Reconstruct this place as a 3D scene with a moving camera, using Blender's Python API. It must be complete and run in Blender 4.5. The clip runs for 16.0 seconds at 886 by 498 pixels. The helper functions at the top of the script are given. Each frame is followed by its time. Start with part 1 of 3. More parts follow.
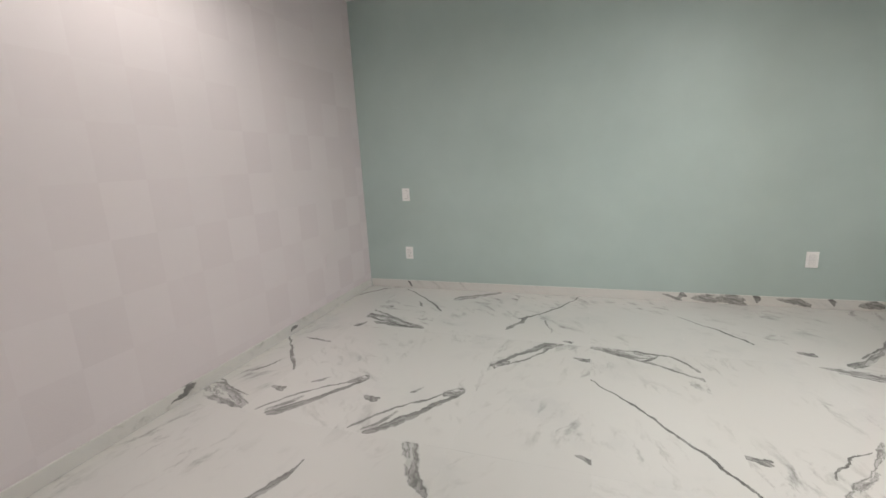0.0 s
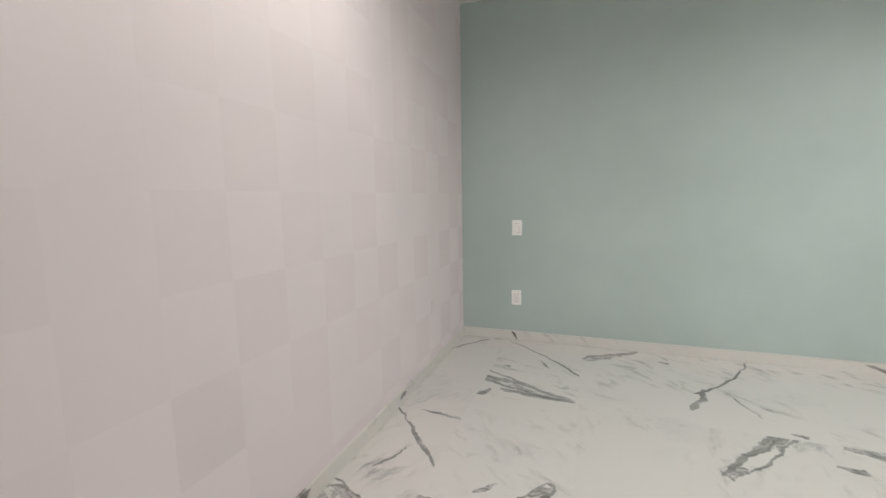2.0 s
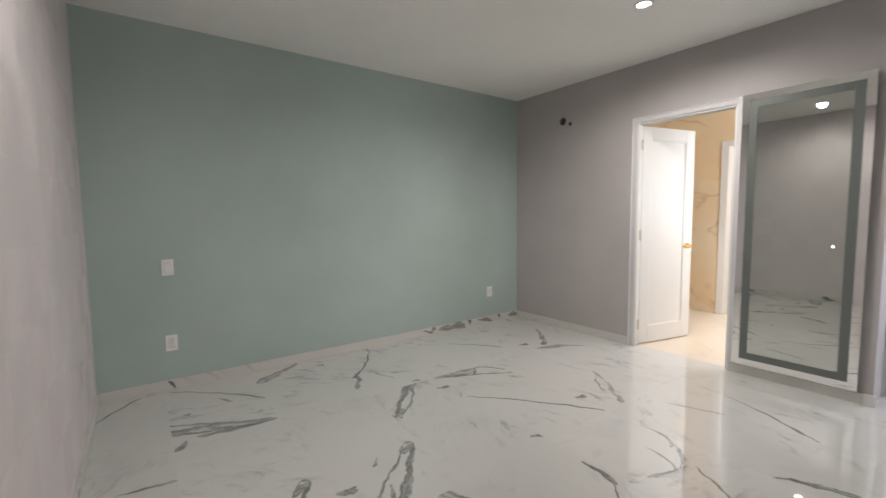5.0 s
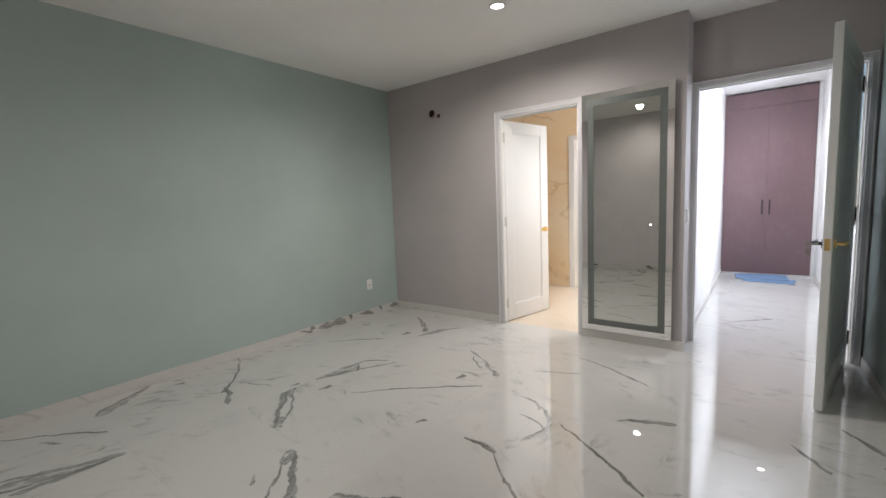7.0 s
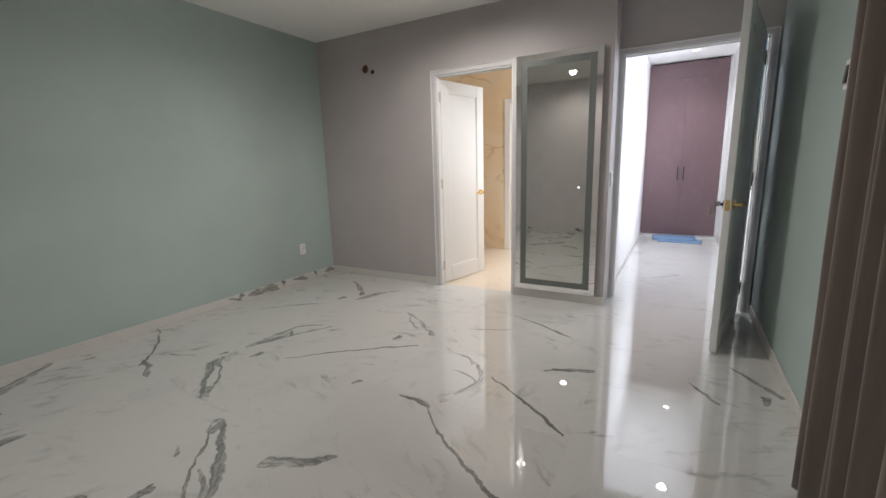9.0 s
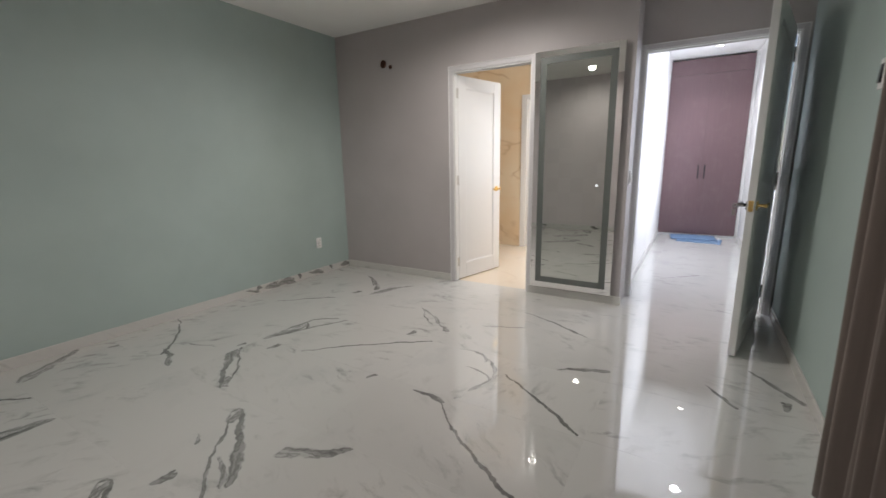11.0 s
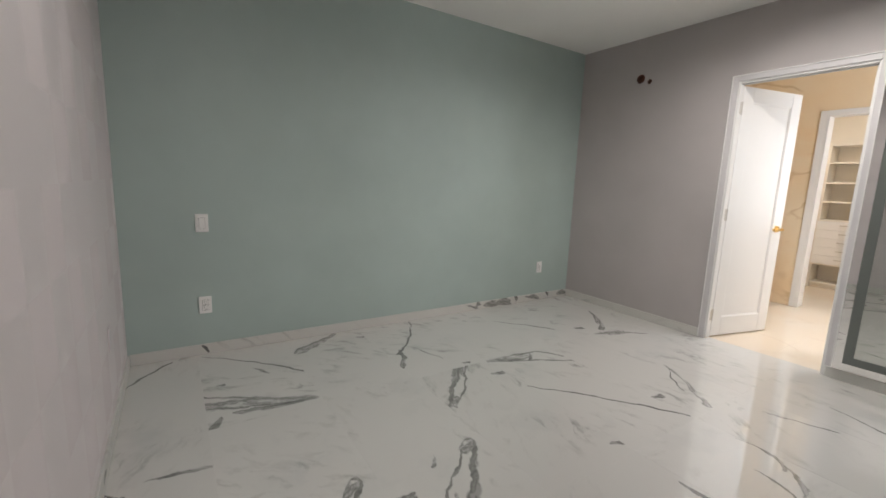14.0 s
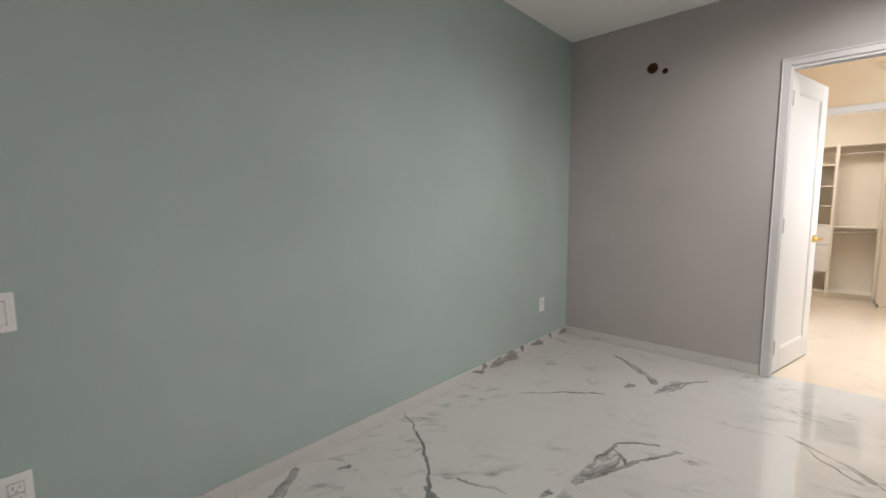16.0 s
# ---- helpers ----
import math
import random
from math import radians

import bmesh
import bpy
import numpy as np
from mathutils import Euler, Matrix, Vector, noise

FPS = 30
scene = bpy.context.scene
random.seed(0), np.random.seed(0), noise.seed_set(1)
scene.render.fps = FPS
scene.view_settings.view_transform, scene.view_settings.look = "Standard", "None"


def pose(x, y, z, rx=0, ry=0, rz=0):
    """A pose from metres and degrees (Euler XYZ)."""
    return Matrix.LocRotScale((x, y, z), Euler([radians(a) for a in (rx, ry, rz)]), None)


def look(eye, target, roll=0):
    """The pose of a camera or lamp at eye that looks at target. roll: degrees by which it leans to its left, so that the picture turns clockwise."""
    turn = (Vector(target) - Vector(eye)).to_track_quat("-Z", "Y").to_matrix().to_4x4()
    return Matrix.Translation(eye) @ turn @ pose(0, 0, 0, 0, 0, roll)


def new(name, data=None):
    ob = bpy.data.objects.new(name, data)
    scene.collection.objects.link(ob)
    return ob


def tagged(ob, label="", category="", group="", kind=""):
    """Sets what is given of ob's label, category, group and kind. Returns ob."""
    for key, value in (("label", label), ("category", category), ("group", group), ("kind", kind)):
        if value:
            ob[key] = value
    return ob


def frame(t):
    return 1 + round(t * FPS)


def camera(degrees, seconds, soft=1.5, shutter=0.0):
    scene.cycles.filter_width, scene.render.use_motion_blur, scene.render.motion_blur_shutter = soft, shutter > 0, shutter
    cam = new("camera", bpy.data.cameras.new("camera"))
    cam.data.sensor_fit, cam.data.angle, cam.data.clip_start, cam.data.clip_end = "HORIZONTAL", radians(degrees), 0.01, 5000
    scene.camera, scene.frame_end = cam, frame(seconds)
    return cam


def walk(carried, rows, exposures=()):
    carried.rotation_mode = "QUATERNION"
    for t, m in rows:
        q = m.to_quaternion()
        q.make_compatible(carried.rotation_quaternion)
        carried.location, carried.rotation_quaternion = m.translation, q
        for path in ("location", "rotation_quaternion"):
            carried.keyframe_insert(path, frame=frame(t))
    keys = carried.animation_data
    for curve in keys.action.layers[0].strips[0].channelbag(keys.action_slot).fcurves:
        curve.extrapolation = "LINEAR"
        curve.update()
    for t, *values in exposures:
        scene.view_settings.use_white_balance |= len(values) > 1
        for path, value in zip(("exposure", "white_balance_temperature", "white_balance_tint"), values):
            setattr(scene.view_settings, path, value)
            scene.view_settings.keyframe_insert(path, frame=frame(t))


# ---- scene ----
cam = camera(93.3, 16.0, soft=1.6, shutter=0.3)
PATH = [
    (0, (-0.034, 1.204, 1.188), (-0.68, 3.052, 0.777), -3.0),
    (0.5, (-0.221, 1.299, 1.2), (-0.785, 3.18, 0.82), -2.3),
    (1, (-0.489, 1.352, 1.195), (-1.179, 3.203, 0.878), -2.4),
    (1.5, (-0.789, 1.479, 1.206), (-1.53, 3.316, 0.931), -1.8),
    (2, (-1.084, 1.551, 1.144), (-1.75, 3.421, 0.899), -1.0),
    (2.5, (-1.343, 1.548, 1.186), (-2.041, 3.408, 0.955), -1.6),
    (3, (-1.614, 1.498, 1.211), (-2.43, 3.313, 1.015), -2.6),
    (3.5, (-1.788, 1.386, 1.214), (-2.489, 3.248, 1.011), -0.7),
    (4, (-1.837, 1.29, 1.25), (-1.755, 3.268, 0.966), -0.8),
    (4.2, (-1.845, 1.27, 1.215), (-1.412, 3.209, 0.984), -0.6),
    (4.5, (-1.811, 1.227, 1.252), (-0.998, 3.043, 1.047), -0.5),
    (5, (-1.789, 1.205, 1.251), (-0.613, 2.815, 1.093), -0.6),
    (5.2, (-1.769, 1.183, 1.262), (-0.526, 2.742, 1.1), -0.9),
    (7.5, (-1.76, 1.2, 1.245), (-0.125, 2.328, 1.012), -2.2),
    (8.0, (-1.74, 1.19, 1.23), (-0.054, 2.23, 0.954), -2.0),
    (8.5, (-1.733, 1.178, 1.222), (-0.021, 2.146, 0.858), -2.0),
    (10.8, (-1.738, 1.177, 1.245), (-0.04, 2.147, 0.825), -1.2),
    (11, (-1.744, 1.192, 1.236), (-0.07, 2.207, 0.827), -1.0),
    (11.5, (-1.757, 1.212, 1.226), (-0.187, 2.386, 0.831), -0.4),
    (12, (-1.788, 1.238, 1.22), (-0.371, 2.593, 0.825), 0.2),
    (12.5, (-1.824, 1.253, 1.217), (-0.58, 2.766, 0.813), 0.7),
    (13, (-1.822, 1.272, 1.211), (-0.73, 2.898, 0.805), 1.3),
    (13.5, (-1.799, 1.4, 1.187), (-0.749, 3.06, 0.81), 1.9),
    (14, (-1.784, 1.657, 1.22), (-0.706, 3.312, 0.907), 2.2),
    (14.5, (-1.77, 1.982, 1.187), (-0.67, 3.633, 0.936), 1.6),
    (15, (-1.71, 2.31, 1.201), (-0.544, 3.917, 0.962), 0.8),
    (15.5, (-1.664, 2.676, 1.235), (-0.356, 4.175, 1.025), 0.1),
    (16, (-1.617, 3.043, 1.204), (-0.158, 4.395, 0.995), -0.4),
]
walk(cam, [(t, look(eye, target, roll)) for t, eye, target, roll in PATH],
     [(0, 0.56), (1.5, 0.68), (3.5, 0.88), (4.0, 0.78), (4.5, 0.27), (5.0, 0.12), (7.5, -0.06), (11.0, -0.17), (13.0, -0.08), (14.5, 0.06), (16.0, 0.16)])

# ---- world and light ----
world = bpy.data.worlds.new("sky")
scene.world = world
world.use_nodes = True
sky = world.node_tree.nodes.new("ShaderNodeTexSky")
sky.sky_type, sky.sun_disc, sky.sun_elevation, sky.sun_rotation = "NISHITA", False, radians(50), radians(200)
world.node_tree.nodes["Background"].inputs["Strength"].default_value = 0.1
world.node_tree.links.new(sky.outputs[0], world.node_tree.nodes["Background"].inputs["Color"])

H = 2.605            # ceiling height
WEST, EAST, SOUTH, NORTH = -2.07, 1.96, 0.605, 4.80
DOORX = 2.253        # plane of the recessed hall door wall


def spot(name, x, y, z, watts, colour, cone=171, blend=0.74):
    data = bpy.data.lights.new(name, "SPOT")
    data.energy, data.color, data.spot_size, data.spot_blend, data.shadow_soft_size = watts, colour, radians(cone), blend, 0.05
    ob = new(name, data)
    ob.matrix_basis = pose(x, y, z - 0.012)
    return ob


def fill_panel(name, m, sx, sy, watts, colour, spread=180):
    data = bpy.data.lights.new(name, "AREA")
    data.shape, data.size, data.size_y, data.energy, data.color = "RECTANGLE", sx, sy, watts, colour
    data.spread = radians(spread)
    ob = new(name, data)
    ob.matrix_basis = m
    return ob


WARM = (1.0, 0.94, 0.888)
ROOM_LAMPS = ((0.94, 2.71), (-1.35, 2.71))
HALL_LAMPS = ((3.37, 1.10), (5.33, 1.10))
for (lx, ly), watts in zip(ROOM_LAMPS, (130, 46)):
    spot("downlight_beam", lx, ly, H, watts, WARM)
for lx, ly in HALL_LAMPS:
    spot("downlight_beam", lx, ly, 2.69, 72, (0.93, 0.95, 1.0), 118, 1.0)
# added fill lamps for daylight, in made-up, unseen hall, bathroom and ceiling openings
fill_panel("hall_fill", pose(4.05, 0.52, 1.65, -90, 0, 180), 2.3, 1.5, 64, (0.80, 0.85, 1.0), 140)
# added to light the bathroom sideways; no window is known in that wall
fill_panel("bath_fill", pose(3.2, 1.845, 1.55, -90, 0, 180), 1.0, 1.2, 16, (0.90, 0.94, 1.0), 160)
# added from above to lift the bathroom; no roof light is known
fill_panel("bath_top_fill", pose(3.05, 2.35, 2.72), 1.1, 0.9, 13, (0.95, 0.96, 1.0), 84)
# added to brighten the closet fronts; its source is unseen and assumed
fill_panel("closet_fill", pose(4.48, 3.2, 2.70), 0.55, 0.9, 24, (1.0, 0.96, 0.92))


# ---- materials ----
class Nodes:
    """Short-hand for building a node tree."""

    def __init__(self, tree):
        self.tree = tree

    def add(self, kind, **settings):
        node = self.tree.nodes.new("ShaderNode" + kind)
        for socket, value in settings.items():
            sock = node.inputs[int(socket[1:])] if socket[0] == "i" and socket[1:].isdigit() else node.inputs[socket]
            if isinstance(value, bpy.types.NodeSocket):
                self.tree.links.new(value, sock)
            else:
                sock.default_value = value
        return node

    def math(self, op, a, b=0.0, c=0.0, clamp=False):
        node = self.add("Math", i0=a, i1=b, i2=c)
        node.operation, node.use_clamp = op, clamp
        return node.outputs[0]

    def vec(self, op, a, b=(0, 0, 0), c=(0, 0, 0)):
        node = self.add("VectorMath", i0=a, i1=b)
        node.operation = op
        if op == "MULTIPLY_ADD":
            if isinstance(c, bpy.types.NodeSocket):
                self.tree.links.new(c, node.inputs[2])
            else:
                node.inputs[2].default_value = c
        return node.outputs["Value"] if op in ("DOT_PRODUCT", "LENGTH", "DISTANCE") else node.outputs[0]

    def noise(self, vector, scale, detail=3.0, rough=0.55, distortion=0.0):
        return self.add("TexNoise", Vector=vector, Scale=scale, Detail=detail, Roughness=rough, Distortion=distortion)

    def ramp(self, fac, a, b, ca=(0, 0, 0, 1), cb=(1, 1, 1, 1)):
        node = self.add("ValToRGB", Fac=fac)
        e = node.color_ramp.elements
        e[0].position, e[0].color, e[1].position, e[1].color = a, ca, b, cb
        return node.outputs[0]

    def mix(self, fac, a, b, blend="MIX"):
        node = self.tree.nodes.new("ShaderNodeMix")
        node.data_type, node.blend_type = "RGBA", blend
        for i, value in ((0, fac), (6, a), (7, b)):
            if isinstance(value, bpy.types.NodeSocket):
                self.tree.links.new(value, node.inputs[i])
            else:
                node.inputs[i].default_value = value
        return node.outputs[2]


def shader(name):
    m = bpy.data.materials.new(name)
    m.use_nodes = True
    n = Nodes(m.node_tree)
    return m, n, m.node_tree.nodes["Principled BSDF"]


def wire(n, bsdf, **values):
    names = {"base": "Base Color", "rough": "Roughness", "metal": "Metallic", "normal": "Normal", "spec": "Specular IOR Level",
             "coat": "Coat Weight", "sheen": "Sheen Weight", "trans": "Transmission Weight", "ior": "IOR"}
    for key, value in values.items():
        sock = bsdf.inputs[names[key]]
        if isinstance(value, bpy.types.NodeSocket):
            n.tree.links.new(value, sock)
        else:
            sock.default_value = value


def bump(n, height, distance, strength=1.0):
    return n.add("Bump", Height=height, Distance=distance, Strength=strength).outputs[0]


def place(n):
    return n.add("NewGeometry").outputs["Position"]


def paint(name, colour, rough=0.55, roller=0.0004, vary=0.06, scale=1.0):
    """Rolled wall or joinery paint: faint clouds of colour and a fine orange-peel relief."""
    m, n, bsdf = shader(name)
    p = place(n)
    big = n.noise(p, 1.3 * scale, 4).outputs[0]
    fine = n.noise(p, 38 * scale, 3).outputs[0]
    dark = tuple(c * (1 - 2 * vary) for c in colour)
    col = n.mix(n.ramp(big, 0.3, 0.7), (*dark, 1), (*colour, 1))
    col = n.mix(n.math("MULTIPLY", fine, 0.12), col, (*(c * 0.85 for c in colour), 1))
    peel = n.noise(p, 260, 2).outputs[0]
    wire(n, bsdf, base=col, rough=n.math("MULTIPLY_ADD", big, 0.12, rough - 0.06), normal=bump(n, peel, roller, 0.5))
    return m


def metal(name, colour, rough):
    m, n, bsdf = shader(name)
    g = n.noise(n.vec("MULTIPLY", place(n), (60, 60, 400)), 3, 2).outputs[0]
    wire(n, bsdf, base=(*colour, 1), metal=1.0, rough=n.math("MULTIPLY_ADD", g, 0.15, rough))
    return m


def silvered(name, colour):
    m, n, bsdf = shader(name)
    wire(n, bsdf, base=(*colour, 1), metal=1.0, rough=0.0)
    return m


def plain(name, colour, rough, spec=0.5, grain=0.08):
    m, n, bsdf = shader(name)
    g = n.noise(place(n), 90, 3).outputs[0]
    wire(n, bsdf, base=n.mix(g, (*(c * (1 - grain) for c in colour), 1), (*colour, 1)), rough=rough, spec=spec)
    return m


def vein_group():
    """Strength of one vein from A to B at a point: frayed, wandering, and tapered at both ends."""
    tree = bpy.data.node_groups.new("vein", "ShaderNodeTree")
    for name, kind in (("P", "Vector"), ("Wander", "Vector"), ("A", "Vector"), ("B", "Vector"), ("Width", "Float"), ("Fray", "Float"), ("Bend", "Float")):
        tree.interface.new_socket(name, in_out="INPUT", socket_type="NodeSocket" + kind)
    tree.interface.new_socket("Value", in_out="OUTPUT", socket_type="NodeSocketFloat")
    n = Nodes(tree)
    gi, go = tree.nodes.new("NodeGroupInput").outputs, tree.nodes.new("NodeGroupOutput")
    p = n.vec("ADD", gi["P"], gi["Wander"])
    ap, ab = n.vec("SUBTRACT", p, gi["A"]), n.vec("SUBTRACT", gi["B"], gi["A"])
    size = n.vec("LENGTH", ab)
    t_free = n.math("DIVIDE", n.vec("DOT_PRODUCT", ap, ab), n.math("MULTIPLY", size, size))
    t = n.math("ADD", t_free, 0, clamp=True)
    side = n.vec("CROSS_PRODUCT", ap, n.vec("NORMALIZE", ab))
    sep = n.add("SeparateXYZ", i0=side).outputs[2]
    hump = n.math("MULTIPLY", n.math("MULTIPLY", t, n.math("SUBTRACT", 1.0, t)), 4.0)
    sep = n.math("ADD", sep, n.math("MULTIPLY", hump, gi["Bend"]))
    beyond = n.math("MULTIPLY", n.math("SUBTRACT", t_free, t), size)
    d = n.math("SQRT", n.math("ADD", n.math("MULTIPLY", sep, sep), n.math("MULTIPLY", beyond, beyond)))
    along = n.add("CombineXYZ", X=n.math("MULTIPLY", n.math("MULTIPLY", t_free, size), 8.0), Y=n.math("MULTIPLY", sep, 26.0), Z=size)
    streak = n.noise(along.outputs[0], 1.0, 5, 0.6, 0.9).outputs[0]
    lump = n.noise(gi["P"], 6.0, 2).outputs[0]
    w = n.math("MULTIPLY", gi["Width"], n.math("MULTIPLY_ADD", n.math("SQRT", hump), 0.55, n.math("MULTIPLY", lump, 1.1)))
    w = n.math("MULTIPLY", w, n.math("MULTIPLY_ADD", t, 0.9, 0.55))
    reach = n.math("DIVIDE", d, n.math("MAXIMUM", w, 0.0005))
    ragged = n.math("ADD", reach, n.math("MULTIPLY", n.math("SUBTRACT", streak, 0.5), 1.1))
    edge = n.math("MULTIPLY", n.math("SUBTRACT", 1.0, ragged, clamp=True), 3.2, clamp=True)
    torn = n.ramp(streak, 0.40, 0.56, (0.78, 0.78, 0.78, 1), (0.04, 0.04, 0.04, 1))
    thread = n.math("MULTIPLY", n.ramp(n.math("ABSOLUTE", n.math("SUBTRACT", streak, 0.54)), 0.0, 0.04, (1, 1, 1, 1), (0, 0, 0, 1)), 0.85)
    rim = n.math("MULTIPLY", n.math("MULTIPLY", n.ramp(ragged, 0.45, 0.75), 0.95), n.math("GREATER_THAN", sep, 0.0))
    body = n.math("MAXIMUM", torn, n.math("MAXIMUM", thread, rim))
    out = n.math("MULTIPLY", edge, n.math("ADD", n.math("SUBTRACT", 1.0, gi["Fray"]), n.math("MULTIPLY", gi["Fray"], body)))
    tree.links.new(out, go.inputs[0])
    return tree


VEIN = vein_group()


def marble(name, veins=(), base=(0.675, 0.665, 0.64), ink=(0.042, 0.040, 0.038), rough=0.0, ior=2.4, cloud=(0.57, 0.57, 0.56), faint=1.0, upright=False):
    """Polished porcelain printed as white marble. veins: (x0, y0, x1, y1, width, fray, bend) in plan metres."""
    m, n, bsdf = shader(name)
    p = place(n)
    if upright:
        lift = n.add("SeparateXYZ", i0=p).outputs[2]
        p = n.vec("ADD", p, n.add("CombineXYZ", X=lift, Y=lift, Z=0.0).outputs[0])
    flat = n.vec("MULTIPLY", p, (1, 1, 0.3))
    warp = n.noise(flat, 6.5, 5, 0.66)
    wander = n.vec("MULTIPLY", n.vec("SUBTRACT", warp.outputs[1], (0.5, 0.5, 0.5)), (0.08, 0.08, 0))
    soft = n.noise(n.vec("ADD", flat, n.vec("MULTIPLY", wander, (3, 3, 0))), 2.2, 4, 0.6).outputs[0]
    col = n.mix(n.ramp(soft, 0.55, 0.80), (*base, 1), (*cloud, 1))
    tone = n.add("ObjectInfo").outputs["Random"]
    shift = n.add("CombineXYZ", X=n.math("MULTIPLY", tone, 37.0), Y=n.math("MULTIPLY", tone, 91.0), Z=0.0).outputs[0]
    own = n.vec("ADD", flat, shift)
    slant = n.add("VectorRotate", Vector=n.vec("ADD", own, wander), Angle=n.math("MULTIPLY_ADD", tone, 2.4, 0.2), Axis=(0, 0, 1)).outputs[0]
    wisp = n.noise(n.vec("MULTIPLY", slant, (5, 14, 1)), 1.0, 6, 0.65, 0.5).outputs[0]
    patch = n.noise(own, 1.9, 3).outputs[0]
    thin = n.math("MULTIPLY", n.ramp(wisp, 0.52, 0.76), n.ramp(patch, 0.45, 0.64))
    col = n.mix(n.math("MULTIPLY", thin, faint), col, (*(c * 4.6 for c in ink), 1))
    total = None
    for x0, y0, x1, y1, width, fray, bend in veins:
        g = n.add("Group")
        g.node_tree = VEIN
        n.tree.links.new(p, g.inputs["P"])
        n.tree.links.new(wander, g.inputs["Wander"])
        g.inputs["A"].default_value, g.inputs["B"].default_value = (x0, y0, 0), (x1, y1, 0)
        g.inputs["Width"].default_value, g.inputs["Fray"].default_value, g.inputs["Bend"].default_value = width * (0.78 if fray <= 0.4 else 0.92), fray, bend
        total = g.outputs[0] if total is None else n.math("MAXIMUM", total, g.outputs[0])
    if total is not None:
        grit = n.noise(flat, 45, 3).outputs[0]
        shade = n.mix(n.ramp(grit, 0.3, 0.7), (*ink, 1), (*(c * 2.0 for c in ink), 1))
        col = n.mix(n.math("MULTIPLY", total, 0.92), col, shade)
    col = n.mix(n.math("MULTIPLY", tone, 0.30), col, (0.57, 0.56, 0.535, 1), "DARKEN")
    wire(n, bsdf, base=col, rough=rough, spec=0.5, ior=ior)
    return m


def onyx(name, rough=0.12, lift=1.0, pale=0.0):
    """Beige onyx-look wall and floor tile."""
    m, n, bsdf = shader(name)
    p = place(n)
    w = n.noise(n.vec("MULTIPLY", p, (1, 1, 1.6)), 1.1, 4, 0.5, 0.8).outputs[0]
    col = n.mix(n.ramp(w, 0.3, 0.75), (0.83 * lift, 0.635 * lift, 0.41 * lift, 1), (0.85 * lift, 0.735 * lift, 0.56 * lift, 1))
    ridge = n.math("ABSOLUTE", n.math("SUBTRACT", n.noise(n.vec("MULTIPLY", p, (1, 1, 2.0)), 0.9, 3, 0.55, 0.6).outputs[0], 0.5))
    band = n.noise(p, 2.3, 2).outputs[0]
    thread = n.math("MULTIPLY", n.ramp(ridge, 0.0, 0.022, (0.55, 0.55, 0.55, 1), (0, 0, 0, 1)), n.ramp(band, 0.42, 0.6))
    col = n.mix(thread, col, (0.50, 0.31, 0.14, 1))
    col = n.mix(pale, col, (0.74, 0.715, 0.68, 1))
    wire(n, bsdf, base=col, rough=rough)
    return m


def brushed_plaster(name, tint, lean, rough, spec, press, fan=False):
    """Pale plaster squares, each combed one way or swept like a fan from one corner."""
    m, n, bsdf = shader(name)
    tone = n.add("ObjectInfo").outputs["Random"]
    local = n.add("TexCoord").outputs["Object"]
    turn = n.math("MULTIPLY_ADD", tone, 0.5, lean)
    rot = n.add("VectorRotate", Vector=local, Angle=turn, Axis=(1, 0, 0)).outputs[0]
    if fan:
        yz = n.add("SeparateXYZ", i0=local).outputs
        dy, dz = n.math("ADD", yz[1], 0.14), n.math("ADD", yz[2], -0.22)
        reach = n.math("SQRT", n.math("ADD", n.math("MULTIPLY", dy, dy), n.math("MULTIPLY", dz, dz)))
        sweep = n.add("CombineXYZ", X=n.math("MULTIPLY", n.math("ARCTAN2", dz, dy), 84.0), Y=n.math("MULTIPLY", reach, 11.0), Z=tone).outputs[0]
        comb = n.noise(sweep, 1.6, 4, 0.65, 0.35).outputs[0]
    else:
        comb = n.noise(n.vec("MULTIPLY", rot, (1, 24, 260)), 1.0, 4, 0.65, 0.5).outputs[0]
    wide = n.noise(n.vec("MULTIPLY", rot, (1, 3, 24)), 1.0, 2).outputs[0]
    grit = n.noise(local, 420, 2).outputs[0]
    blot = n.noise(local, 5, 3).outputs[0]
    dark = (*(c * 0.975 for c in tint), 1)
    col = n.mix(tone, dark, (*tint, 1))
    col = n.mix(n.math("MULTIPLY", blot, 0.18), col, (*(c * 0.88 for c in tint), 1))
    h = n.math("ADD", comb, n.math("ADD", n.math("MULTIPLY", wide, 0.5), n.math("MULTIPLY", grit, 0.35)))
    wire(n, bsdf, base=col, rough=rough, normal=bump(n, h, 0.0014, press), spec=spec)
    return m


def cloth():
    m, n, bsdf = shader("curtain_cloth")
    p = place(n)
    weave = n.noise(n.vec("MULTIPLY", p, (500, 500, 90)), 1, 2).outputs[0]
    slub = n.noise(n.vec("MULTIPLY", p, (40, 40, 3)), 1, 3).outputs[0]
    col = n.mix(slub, (0.17, 0.137, 0.12, 1), (0.26, 0.215, 0.19, 1))
    wire(n, bsdf, base=col, rough=0.85, sheen=0.2, normal=bump(n, weave, 0.0006, 0.6))
    return m


def laminate():
    m, n, bsdf = shader("wardrobe_laminate")
    p = place(n)
    smudge = n.noise(p, 5.5, 5, 0.65, 0.6).outputs[0]
    grain = n.noise(n.vec("MULTIPLY", p, (20, 60, 3)), 1, 3).outputs[0]
    col = n.mix(grain, (0.15, 0.09, 0.097, 1), (0.195, 0.122, 0.13, 1))
    col = n.mix(n.math("MULTIPLY", n.ramp(smudge, 0.52, 0.75), 0.14), col, (0.32, 0.25, 0.25, 1))
    wire(n, bsdf, base=col, rough=n.math("MULTIPLY_ADD", smudge, 0.25, 0.22))
    return m


